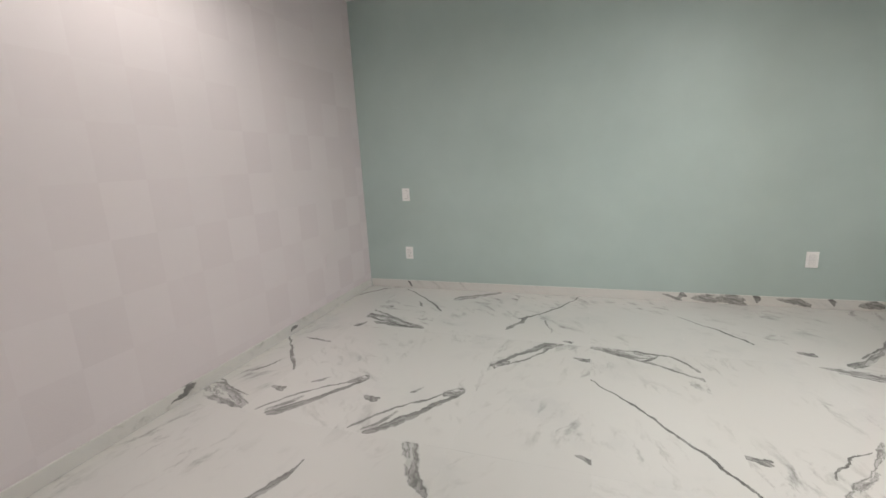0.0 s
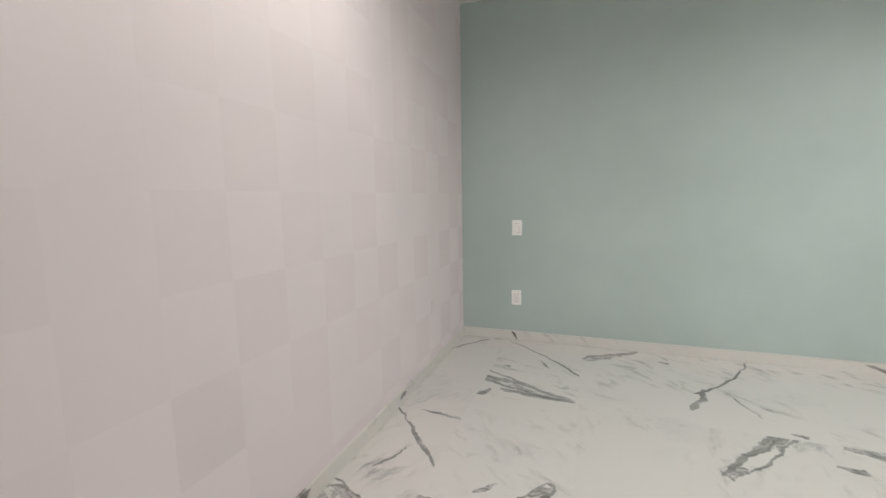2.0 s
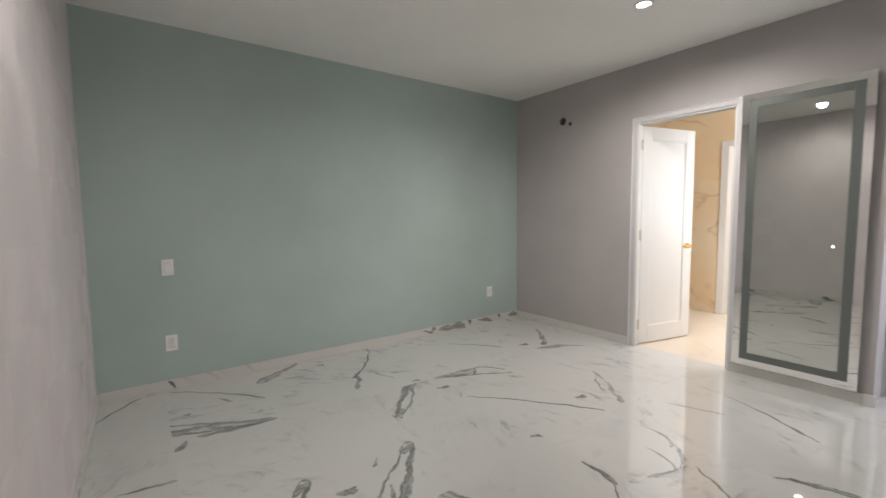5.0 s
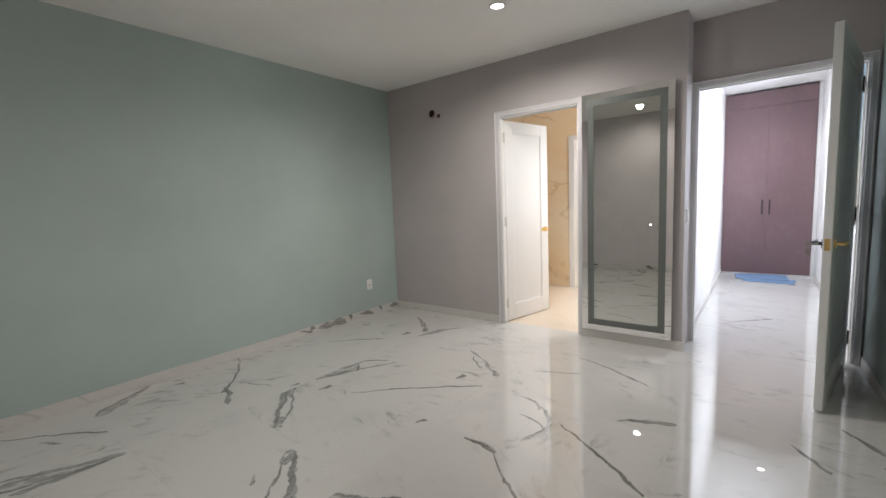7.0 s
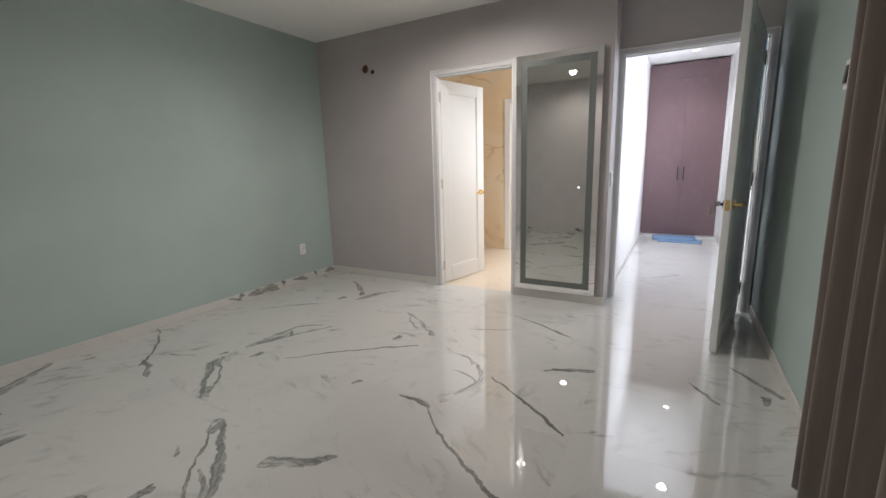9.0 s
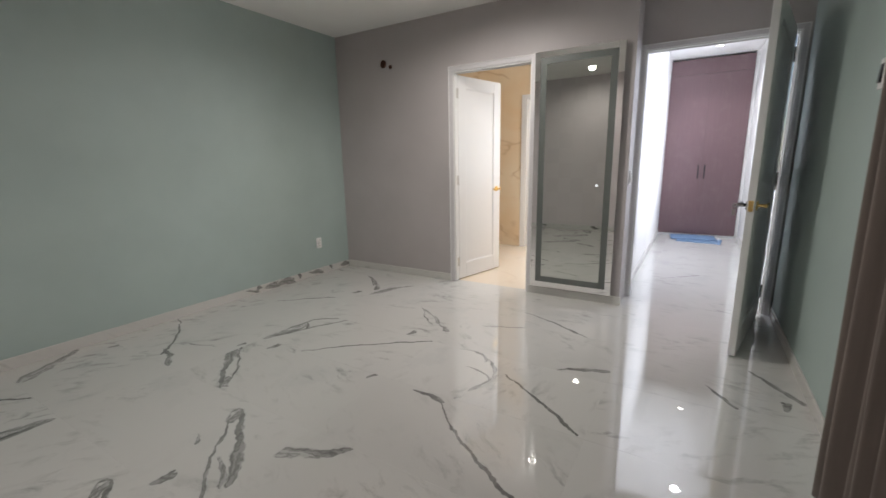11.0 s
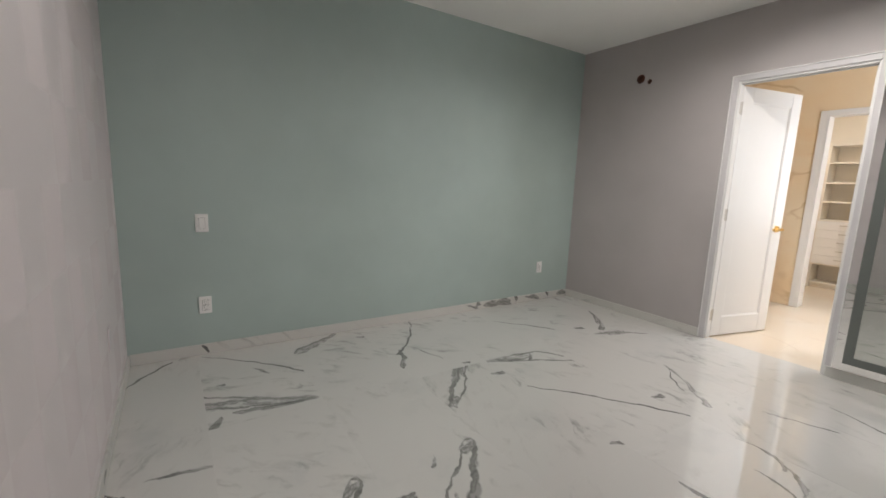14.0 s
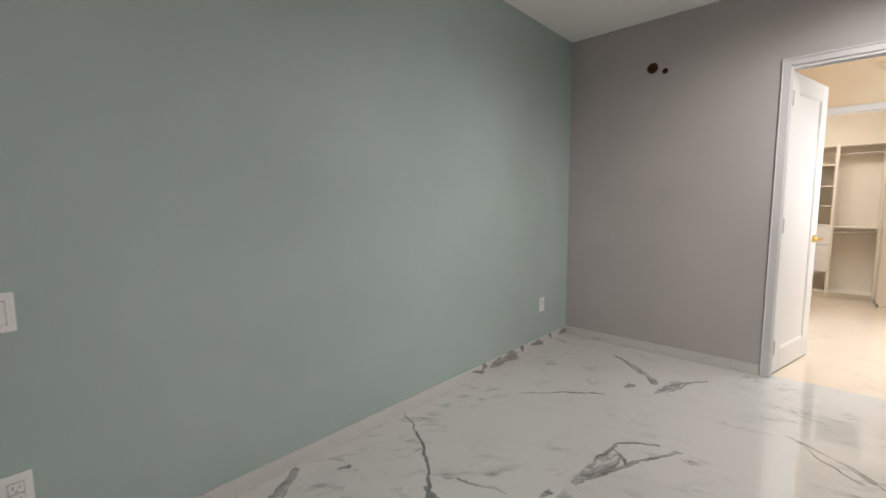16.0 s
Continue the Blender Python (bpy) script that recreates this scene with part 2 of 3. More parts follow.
def glow(name, colour, strength):
    m, n, bsdf = shader(name)
    bsdf.inputs["Emission Color"].default_value = (*colour, 1)
    bsdf.inputs["Emission Strength"].default_value = strength
    return m


# white joinery like LACQUER, greyed so the casing's dim light sits in its colour
SHADED_CASING = paint("shaded_white_casing", (0.66, 0.64, 0.65), 0.35, 0.00015, 0.02)
GREEN = paint("sage_green_paint", (0.455, 0.55, 0.522), 0.5)
GREY = paint("mauve_grey_paint", (0.51, 0.472, 0.468), 0.5)
WHITE_WALL = paint("white_wall_paint", (0.80, 0.79, 0.77), 0.6)
CEILING = paint("ceiling_paint", (0.93, 0.92, 0.895), 0.75, vary=0.03)
LACQUER = paint("white_lacquer", (0.83, 0.825, 0.815), 0.45, 0.00015, 0.02)
MELAMINE = paint("white_melamine", (0.82, 0.765, 0.675), 0.4, 0.0001, 0.02)
PLASTERS = (brushed_plaster("combed_plaster", (0.713, 0.655, 0.663), 0.0, 0.85, 0.12, 0.16),
            brushed_plaster("cross_combed_plaster", (0.718, 0.660, 0.668), 1.45, 0.42, 0.6, 0.08),
            brushed_plaster("fan_swept_plaster", (0.713, 0.655, 0.663), 0.0, 0.8, 0.15, 1.0, True))
GROUT = plain("grout", (0.62, 0.61, 0.58), 0.8)
PLASTIC = plain("white_switch_plastic", (0.90, 0.89, 0.87), 0.3, grain=0.03)
SLOT = plain("grey_slot", (0.20, 0.20, 0.195), 0.6)
STEEL = metal("satin_steel", (0.60, 0.58, 0.55), 0.3)
BRASS = metal("polished_brass", (0.83, 0.60, 0.24), 0.16)
BLACK = plain("black_metal", (0.02, 0.02, 0.022), 0.35)
ONYX = onyx("onyx_tile")
ONYX_FLOOR = onyx("onyx_floor_tile", 0.02, 0.88, 0.42)
CURTAIN = cloth()
LAMINATE = laminate()
MIRROR = silvered("mirror_silver", (0.62, 0.645, 0.61))
MIRROR_EDGE = silvered("mirror_margin_silver", (0.90, 0.90, 0.885))
FROSTED = plain("frosted_glass_band", (0.145, 0.16, 0.15), 0.28)
BLUE = plain("blue_mat_fabric", (0.22, 0.35, 0.56), 0.9, grain=0.4)
LENS = glow("lamp_lens", (1.0, 0.95, 0.88), 14.0)
TOUCH = glow("touch_button_light", (0.9, 0.95, 1.0), 2.5)
DARK_BORE = plain("rough_brick_core", (0.24, 0.11, 0.075), 0.95, grain=0.5)


# ---- mesh helpers ----
def box(bm, x0, x1, y0, y1, z0, z1, bevel=0.0):
    made = bmesh.ops.create_cube(bm, size=1.0, matrix=Matrix.Translation(((x0 + x1) / 2, (y0 + y1) / 2, (z0 + z1) / 2))
                                 @ Matrix.Diagonal((abs(x1 - x0), abs(y1 - y0), abs(z1 - z0), 1)))
    if bevel:
        edges = list({e for v in made["verts"] for e in v.link_edges})
        bmesh.ops.bevel(bm, geom=edges, offset=bevel, segments=2, profile=0.5, affect="EDGES", clamp_overlap=True)
    return bm


def boxes(*sizes, bevel=0.0):
    bm = bmesh.new()
    for s in sizes:
        box(bm, *s, bevel=bevel)
    return bm


def rod(bm, a, b, r, segments=16, r2=None):
    a, b = Vector(a), Vector(b)
    m = Matrix.Translation((a + b) / 2) @ (b - a).to_track_quat("Z", "Y").to_matrix().to_4x4()
    bmesh.ops.create_cone(bm, cap_ends=True, segments=segments, radius1=r, radius2=r if r2 is None else r2, depth=(b - a).length, matrix=m)
    return bm


def lathe(bm, profile, segments=40, m=Matrix()):
    """Turn a profile of (radius, height) round the z axis."""
    rings = [[bm.verts.new(m @ Vector((r * math.cos(a), r * math.sin(a), z))) for a in (2 * math.pi * i / segments for i in range(segments))] for r, z in profile]
    for lo, hi in zip(rings, rings[1:]):
        for i in range(segments):
            bm.faces.new((lo[i], lo[(i + 1) % segments], hi[(i + 1) % segments], hi[i]))
    return bm


def mesh_of(name, bm, material, smooth=False):
    bmesh.ops.recalc_face_normals(bm, faces=bm.faces)
    me = bpy.data.meshes.new(name)
    bm.to_mesh(me)
    bm.free()
    me.materials.append(material)
    if smooth:
        for poly in me.polygons:
            poly.use_smooth = True
    return me


def part(name, bm, material, parent, label="", smooth=False):
    ob = new(name, mesh_of(name, bm, material, smooth))
    ob.parent = parent
    return tagged(ob, label)


def structure(name, bm, material, label, category):
    return tagged(new(name, mesh_of(name, bm, material)), label, category, kind="structure")


def thing(name, m, label, category, group="", kind=""):
    ob = new(name)
    ob.empty_display_size = 0.05
    ob.matrix_basis = m
    return tagged(ob, label, category, group, kind)


# ---- the shell ----
structure("wall_north", boxes((-2.22, 2.024, NORTH, 4.95, 0, 2.72)), GREEN, "smooth sage green painted wall behind marble baseboard", "wall")
structure("wall_south", boxes((-2.22, 2.37, 0.455, SOUTH, 0, 2.72)), GREEN, "sage green painted wall beside the curtain and open door", "wall")
wall_west = structure("wall_west", boxes((-2.22, -2.082, SOUTH, NORTH, 0, 2.72)), GROUT, "wall clad in pale combed plaster panels", "wall")

BD0, BD1, BDTOP = 2.497, 3.30, 2.085      # bathroom door opening
east = boxes((EAST, 2.025, 1.68, BD0, 0, 2.72), (EAST, 2.025, BD1, NORTH, 0, 2.72), (EAST, 2.025, BD0, BD1, BDTOP, 2.72))
wall_east = structure("wall_east", east, GREY, "mauve-grey painted wall with a doorway and two open pipe holes", "wall")


def bore(ob, cutters):
    """Cut round holes (centre, radius, depth along x) into a wall."""
    tools = []
    for (x, y, z), r, deep in cutters:
        bm = rod(bmesh.new(), (x - 0.02, y, z), (x + deep, y, z), r, 30)
        for v in bm.verts:
            v.co.y += 0.05 * r * math.sin(v.co.z * 310)
            v.co.z += 0.05 * r * math.sin(v.co.y * 260)
        tool = new("tool", mesh_of("tool", bm, DARK_BORE))
        mod = ob.modifiers.new("bore", "BOOLEAN")
        mod.operation, mod.object, mod.solver = "DIFFERENCE", tool, "EXACT"
        tools.append(tool)
    graph = bpy.context.evaluated_depsgraph_get()
    me = bpy.data.meshes.new_from_object(ob.evaluated_get(graph))
    ob.modifiers.clear()
    ob.data = me
    me.materials.append(DARK_BORE)
    for poly in me.polygons:
        c = poly.center
        if c.x > EAST + 0.004 and any((c.y - y) ** 2 + (c.z - z) ** 2 < (1.3 * r) ** 2 for (x, y, z), r, deep in cutters):
            poly.material_index = len(me.materials) - 1
    for tool in tools:
        bpy.data.objects.remove(tool)


bore(wall_east, (((EAST, 4.132, 2.245), 0.040, 0.055), ((EAST, 4.040, 2.207), 0.021, 0.05)))

HD0, HD1, HDTOP = 0.648, 1.655, 2.105     # hall door opening
structure("wall_hall_door", boxes((DOORX, 2.37, SOUTH, HD0, 0, 2.72), (DOORX, 2.37, HD1, 1.69, 0, 2.72), (DOORX, 2.37, HD0, HD1, HDTOP, 2.72)),
          GREY, "mauve-grey wall set back around the hall doorway", "wall")
structure("wall_pier", boxes((2.025, 2.37, 1.69, 1.80, 0, 2.72), (2.025, DOORX, 1.68, 1.69, 0, 2.72)), GREY, "mauve-grey side of the wall beside the hall doorway", "wall")
structure("wall_hall_north", boxes((2.37, 6.1, 1.69, 1.80, 0, 2.72)), WHITE_WALL, "white hall wall washed with daylight", "wall")
# window opening is assumed, out of view, and only holds the added hall lamp
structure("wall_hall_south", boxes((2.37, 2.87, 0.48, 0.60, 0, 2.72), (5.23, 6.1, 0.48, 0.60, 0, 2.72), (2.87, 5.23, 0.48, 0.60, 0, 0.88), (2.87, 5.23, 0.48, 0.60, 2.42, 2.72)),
          WHITE_WALL, "white hall wall with an unseen opening made for an added lamp", "wall")
structure("wall_hall_end", boxes((6.1, 6.2, 0.48, 1.80, 0, 2.72)), WHITE_WALL, "white wall behind the fitted wardrobe", "wall")
structure("ceiling", boxes((-2.22, 2.37, 0.455, 4.95, H, 2.72)), CEILING, "flat white painted bedroom ceiling", "ceiling")
structure("ceiling_hall", boxes((2.37, 6.2, 0.48, 1.80, 2.69, 2.74)), CEILING, "flat white painted hall ceiling", "ceiling")
# both ceiling openings are unseen and only house added fill lamps
structure("ceiling_bathroom", boxes((2.371, 2.5, 1.80, 4.95, H, 2.72), (3.6, 4.18, 1.80, 4.95, H, 2.72), (4.78, 6.2, 1.80, 4.95, H, 2.72), (4.18, 4.78, 1.80, 2.7, H, 2.72), (4.18, 4.78, 3.7, 4.95, H, 2.72), (2.5, 3.6, 1.80, 1.9, H, 2.72), (2.5, 3.6, 2.8, 4.95, H, 2.72)),
          CEILING, "white bathroom and closet ceiling with two openings made for added lamps", "ceiling")
structure("wall_bath_north", boxes((2.025, 6.1, NORTH, 4.95, 0, 2.72)), ONYX, "beige onyx tiled bathroom wall", "wall")
# unseen wall; its opening is a made-up recess for the added bathroom lamp
structure("wall_bath_south", boxes((2.37, 2.70, 1.80, 1.86, 0, 2.72), (3.70, 6.1, 1.80, 1.86, 0, 2.72), (2.70, 3.70, 1.80, 1.86, 0, 0.95), (2.70, 3.70, 1.80, 1.86, 2.15, 2.72)), ONYX, "beige onyx tiled bathroom wall", "wall")
structure("wall_bath_inner", boxes((2.025, 2.04, 1.80, BD0 - 0.04, 0, 2.6), (2.025, 2.04, BD1 + 0.04, NORTH, 0, 2.6), (2.025, 2.04, BD0 - 0.04, BD1 + 0.04, 2.13, 2.6)),
          ONYX, "beige onyx tiles on the doorway side", "wall")
CL0, CL1, CLTOP = 2.35, 3.30, 2.07
structure("wall_closet", boxes((4.0, 4.12, 1.86, CL0, 0, H), (4.0, 4.12, CL1, NORTH, 0, H), (4.0, 4.12, CL0, CL1, CLTOP, H)), ONYX,
          "beige onyx tiled wall with an open closet doorway", "wall")
structure("wall_closet_end", boxes((5.855, 6.1, 1.86, NORTH, 0, 2.72)), MELAMINE, "cream back wall of the walk-in closet", "wall")


# ---- marble floor tiles ----
TX, TY, TILE_W, TILE_L = 0.003, 3.80, 0.5655, 1.137


def loop_print(x, y, turned=False):
    """The long loop that this marble print repeats: one thick frayed side, one thin side, joined at (x, y)."""
    strokes = ((0.0, -0.02, -0.13, -0.20, 0.017, 0.5, 0.008), (-0.09, -0.15, -0.345, -0.455, 0.027, 0.45, 0.012), (0.005, -0.04, -0.035, 0.003, 0.007, 0.9, -0.008),
               (-0.03, 0.004, -0.10, -0.07, 0.007, 0.9, -0.006), (-0.09, -0.06, -0.23, -0.185, 0.008, 0.5, 0.010), (-0.22, -0.175, -0.435, -0.44, 0.010, 0.5, -0.016),
               (-0.005, -0.025, -0.09, -0.085, 0.024, 0.9, 0.0), (-0.27, -0.28, -0.36, -0.44, 0.018, 1.0, 0.0))
    s = -1 if turned else 1
    return [(x + s * x0, y + s * y0, x + s * x1, y + s * y1, w, fray, s * bend) for x0, y0, x1, y1, w, fray, bend in strokes]


def fleck(x, y, size=0.03):
    return [(x - size * 1.7, y + size * 0.6, x + size * 1.2, y - size * 0.4, size * 0.62, 0.7, size * 0.2), (x - size * 0.3, y - size * 0.2, x + size * 1.5, y + size * 0.5, size * 0.35, 0.7, 0)]


def printed_veins():
    """The veins of each printed tile, by column and row."""
    v = {}
    v[-4, 0] = [(-2.075, 4.445, -1.84, 4.75, 0.012, 0.3, 0.01)]
    v[-3, 0] = [(-1.16, 3.865, -1.72, 4.05, 0.050, 0.95, 0.0), (-1.17, 3.855, -1.56, 3.915, 0.028, 0.55, 0.01), (-1.25, 3.93, -1.70, 4.16, 0.011, 0.6, 0.01), (-1.22, 3.868, -1.44, 3.90, 0.012, 0.2, 0.004), (-1.30, 3.90, -1.70, 4.01, 0.010, 0.3, 0.01),
                (-1.62, 3.90, -1.70, 3.76, 0.022, 0.7, 0), (-1.66, 4.75, -1.13, 4.24, 0.010, 0.3, 0.02), (-1.40, 4.42, -1.33, 4.30, 0.010, 0.9, 0)] + fleck(-1.60, 4.25, 0.016)
    v[-2, 0] = [(-0.76, 4.77, -1.10, 4.54, 0.045, 0.8, 0.01)] + fleck(-0.60, 4.62, 0.02)
    v[-1, 0] = [(-0.07, 4.78, -0.49, 4.17, 0.0105, 0.3, 0.035), (-0.44, 4.25, -0.56, 3.97, 0.021, 0.5, 0.02), (-0.34, 4.24, -0.24, 3.97, 0.009, 0.9, 0.01)] + fleck(-0.13, 3.845, 0.022)
    v[1, 0] = [(0.60, 4.44, 0.95, 4.03, 0.009, 0.3, 0.01)]
    v[2, 0] = [(1.68, 4.25, 1.33, 3.83, 0.024, 0.75, 0.03), (1.64, 4.17, 1.42, 3.96, 0.008, 0.4, 0), (2.0, 4.56, 1.90, 4.44, 0.010, 0.2, 0)] + fleck(1.165, 3.95)
    v[-4, 1] = [(-2.09, 3.56, -1.70, 3.10, 0.014, 0.4, 0.01), (-1.94, 3.53, -1.71, 3.50, 0.010, 0.7, 0.01), (-1.87, 3.19, -1.93, 3.03, 0.009, 0.6, 0.01),
                (-1.69, 2.705, -2.06, 2.83, 0.06, 0.95, 0), (-1.70, 2.69, -1.95, 2.74, 0.02, 0.6, 0.01), (-1.75, 2.80, -2.05, 2.90, 0.010, 0.4, 0.01)]
    v[-3, 1] = loop_print(-1.185, 3.135) + fleck(-1.655, 2.905) + [(-1.42, 3.07, -1.49, 3.0, 0.010, 0.9, 0)]
    v[-2, 1] = loop_print(-0.622, 3.13) + fleck(-1.085, 2.925) + [(-0.85, 3.10, -0.89, 3.04, 0.010, 0.9, 0)]
    v[-1, 1] = loop_print(-0.552, 3.40, True) + fleck(-0.045, 3.60) + fleck(-0.025, 2.735, 0.026)
    v[0, 1] = [(0.02, 3.785, 0.33, 3.73, 0.045, 0.95, 0), (0.20, 3.79, 0.43, 3.765, 0.011, 0.4, 0), (0.41, 3.78, 0.56, 3.60, 0.010, 0.5, 0.02), (0.09, 3.75, 0.36, 3.64, 0.013, 0.6, 0),
               (0.36, 3.64, 0.58, 3.50, 0.013, 0.7, 0), (0.38, 3.77, 0.29, 3.66, 0.010, 0.7, 0.01), (0.00, 3.39, 0.565, 2.70, 0.009, 0.3, 0.02)]
    v[1, 1] = [(1.10, 3.13, 0.76, 2.69, 0.020, 1.0, 0.02), (1.02, 3.06, 0.84, 2.86, 0.007, 0.3, -0.03)] + fleck(0.60, 2.90)
    v[2, 1] = [(1.18, 3.79, 1.46, 3.72, 0.034, 0.95, 0), (1.30, 3.77, 1.60, 3.58, 0.012, 0.6, 0.02), (1.22, 3.74, 1.50, 3.66, 0.010, 0.6, 0)]
    v[-3, 2] = [(-1.13, 2.44, -1.25, 2.10, 0.022, 0.5, 0.02)]
    v[-2, 2] = [(-0.57, 2.40, -0.74, 2.67, 0.034, 0.75, 0.03)]
    v[-1, 2] = [(-0.02, 2.44, -0.06, 2.23, 0.020, 0.4, 0.01), (-0.05, 2.26, -0.48, 1.67, 0.011, 0.25, -0.03)]
    v[0, 2] = [(0.38, 2.08, 0.02, 1.56, 0.012, 0.3, 0.015), (0.55, 2.46, 0.46, 2.23, 0.012, 0.6, 0.05), (0.50, 2.26, 0.30, 2.10, 0.016, 0.9, 0.04), (0.36, 2.30, 0.27, 2.12, 0.009, 0.6, 0.03),
               (0.30, 2.12, 0.12, 2.17, 0.012, 0.8, 0.01)]
    v[1, 2] = [(0.575, 1.80, 0.70, 1.55, 0.02, 0.5, 0.02), (0.98, 2.50, 1.10, 2.20, 0.008, 0.3, 0)]
    v[2, 2] = [(1.41, 2.33, 1.14, 1.78, 0.011, 0.3, 0.03)]
    v[1, 3] = [(1.10, 0.83, 0.82, 0.62, 0.02, 0.6, 0), (0.80, 1.05, 0.62, 0.92, 0.012, 0.5, 0)] + fleck(0.75, 0.70)
    v[5, 3] = [(3.0, 1.45, 3.35, 1.10, 0.008, 0.3, 0.01)]
    return v


PLAIN_MARBLE = marble("marble_print_plain")
VEINS = printed_veins()
floor = structure("floor", boxes((-2.22, 6.2, 0.455, 4.95, -0.15, -0.0005)), GROUT, "polished white marble-look porcelain tile floor with grey veins", "floor")


def lay_tile(x0, x1, y0, y1, material):
    gap = 0.0003
    bm = box(bmesh.new(), x0 + gap, x1 - gap, y0 + gap, y1 - gap, -0.009, 0)
    top = [e for e in bm.edges if all(v.co.z > -0.001 for v in e.verts)]
    bmesh.ops.bevel(bm, geom=top, offset=0.0002, segments=1, affect="EDGES")
    part("tile", bm, material, floor)


def lay_marble():
    for k in range(-4, 11):
        for r in range(4):
            x0, x1 = TX + k * TILE_W, TX + (k + 1) * TILE_W
            y1, y0 = TY - (r - 1) * TILE_L, TY - r * TILE_L
            x0, x1, y0, y1 = max(x0, WEST - 0.01), min(x1, 6.1), max(y0, SOUTH - 0.01), min(y1, NORTH + 0.01)
            if x0 > 2.0:
                y1 = min(y1, 1.70)
            elif x1 > 2.0 and y1 > 1.75:
                if y0 < 1.68:      # notched round the pier
                    lay_tile(2.02, x1, y0, 1.69, PLAIN_MARBLE)
                x1 = 2.02
            if x1 - x0 > 0.02 and y1 - y0 > 0.02:
                veins = VEINS.get((k, r), ())
                lay_tile(x0, x1, y0, y1, marble("marble_print", veins) if veins else PLAIN_MARBLE)


lay_marble()
for i in range(7):
    for j in range(3):
        bx0, by0 = 2.02 + i * 0.60, 1.80 + j * 1.05
        lay_tile(bx0, min(bx0 + 0.60, 6.1), by0, by0 + 1.05, ONYX_FLOOR)


# ---- combed plaster panels ----
def hang_panels():
    pw, ph, y_seam, z_seam = 0.2205, 0.2605, 1.599, 1.173
    bm = box(bmesh.new(), -0.007, 0.005, -pw / 2, pw / 2, -ph / 2, ph / 2)
    front = [e for e in bm.edges if all(v.co.x > 0 for v in e.verts)]
    bmesh.ops.bevel(bm, geom=front, offset=0.0001, segments=1, affect="EDGES")
    shared = [mesh_of("panel", bm.copy(), m) for m in PLASTERS]
    bm.free()
    rng = random.Random(11)
    for i in range(-5, 15):
        for j in range(-5, 6):
            y0, y1 = max(y_seam + i * pw, SOUTH), min(y_seam + (i + 1) * pw, NORTH)
            z0, z1 = max(z_seam + j * ph, 0.06), min(z_seam + (j + 1) * ph, H)
            if y1 - y0 < 0.02 or z1 - z0 < 0.02:
                continue
            kind = (i + j + (rng.random() < 0.15)) % 2
            if kind == 0 and (rng.random() < 0.22 or (i, j) == (-1, -1)):
                kind = 2
            if (i, j) in ((-1, 0), (0, 0), (1, -1)):
                kind = 0
            elif (i, j) in ((0, -1), (1, 0), (2, -1)):
                kind = 1
            ob = new("panel", shared[kind])
            ob.parent = wall_west
            ob.matrix_basis = pose(-2.075, (y0 + y1) / 2, (z0 + z1) / 2, rng.choice((0, 180)) if kind < 2 else 180) \
                @ Matrix.Diagonal((1, (y1 - y0) / pw, (z1 - z0) / ph, 1))


hang_panels()


# ---- baseboards ----
def baseboard_marble():
    y, x = NORTH - 0.011, WEST + 0.011
    return marble("baseboard_marble", [(0.62, y + 0.06, 0.70, y + 0.01, 0.018, 0.5, 0), (0.70, y + 0.02, 0.78, y + 0.07, 0.02, 0.6, 0), (0.98, y + 0.03, 1.14, y + 0.05, 0.05, 0.7, 0),
                                       (0.80, y + 0.03, 1.00, y + 0.05, 0.03, 0.8, 0), (1.22, y + 0.02, 1.26, y + 0.07, 0.02, 0.4, 0), (1.38, y + 0.05, 1.55, y + 0.03, 0.025, 0.7, 0),
                                       (1.68, y + 0.02, 1.72, y + 0.07, 0.02, 0.4, 0), (1.84, y + 0.03, 1.98, y + 0.05, 0.03, 0.7, 0), (-1.62, y + 0.01, -1.58, y + 0.07, 0.012, 0.1, 0),
                                       (x + 0.02, 2.62, x + 0.06, 2.80, 0.014, 0.3, 0), (x + 0.03, 3.58, x + 0.05, 3.66, 0.016, 0.3, 0)],
                  base=(0.67, 0.655, 0.62), rough=0.35, ior=1.5, upright=True)


BASE = baseboard_marble()
BH = 0.075


def baseboard(*size):
    structure("baseboard", boxes(size, bevel=0.0025), BASE, "low white marble baseboard with grey veins", "baseboard")


baseboard(-2.058, 1.948, NORTH - 0.011, NORTH - 0.0003, 0.0002, BH)
baseboard(WEST - 0.001, WEST + 0.011, SOUTH + 0.012, NORTH - 0.012, 0.0002, BH)
baseboard(EAST - 0.011, EAST - 0.0003, 3.343, NORTH - 0.012, 0.0002, BH)
baseboard(EAST - 0.013, EAST - 0.0003, 1.668, 2.496, 0.0002, BH)
baseboard(-2.058, 2.235, SOUTH + 0.0003, SOUTH + 0.011, 0.0002, BH)
baseboard(2.40, 5.93, 1.679, 1.6897, 0.0002, BH)
baseboard(4.16, 5.93, 0.6003, 0.611, 0.0002, BH)


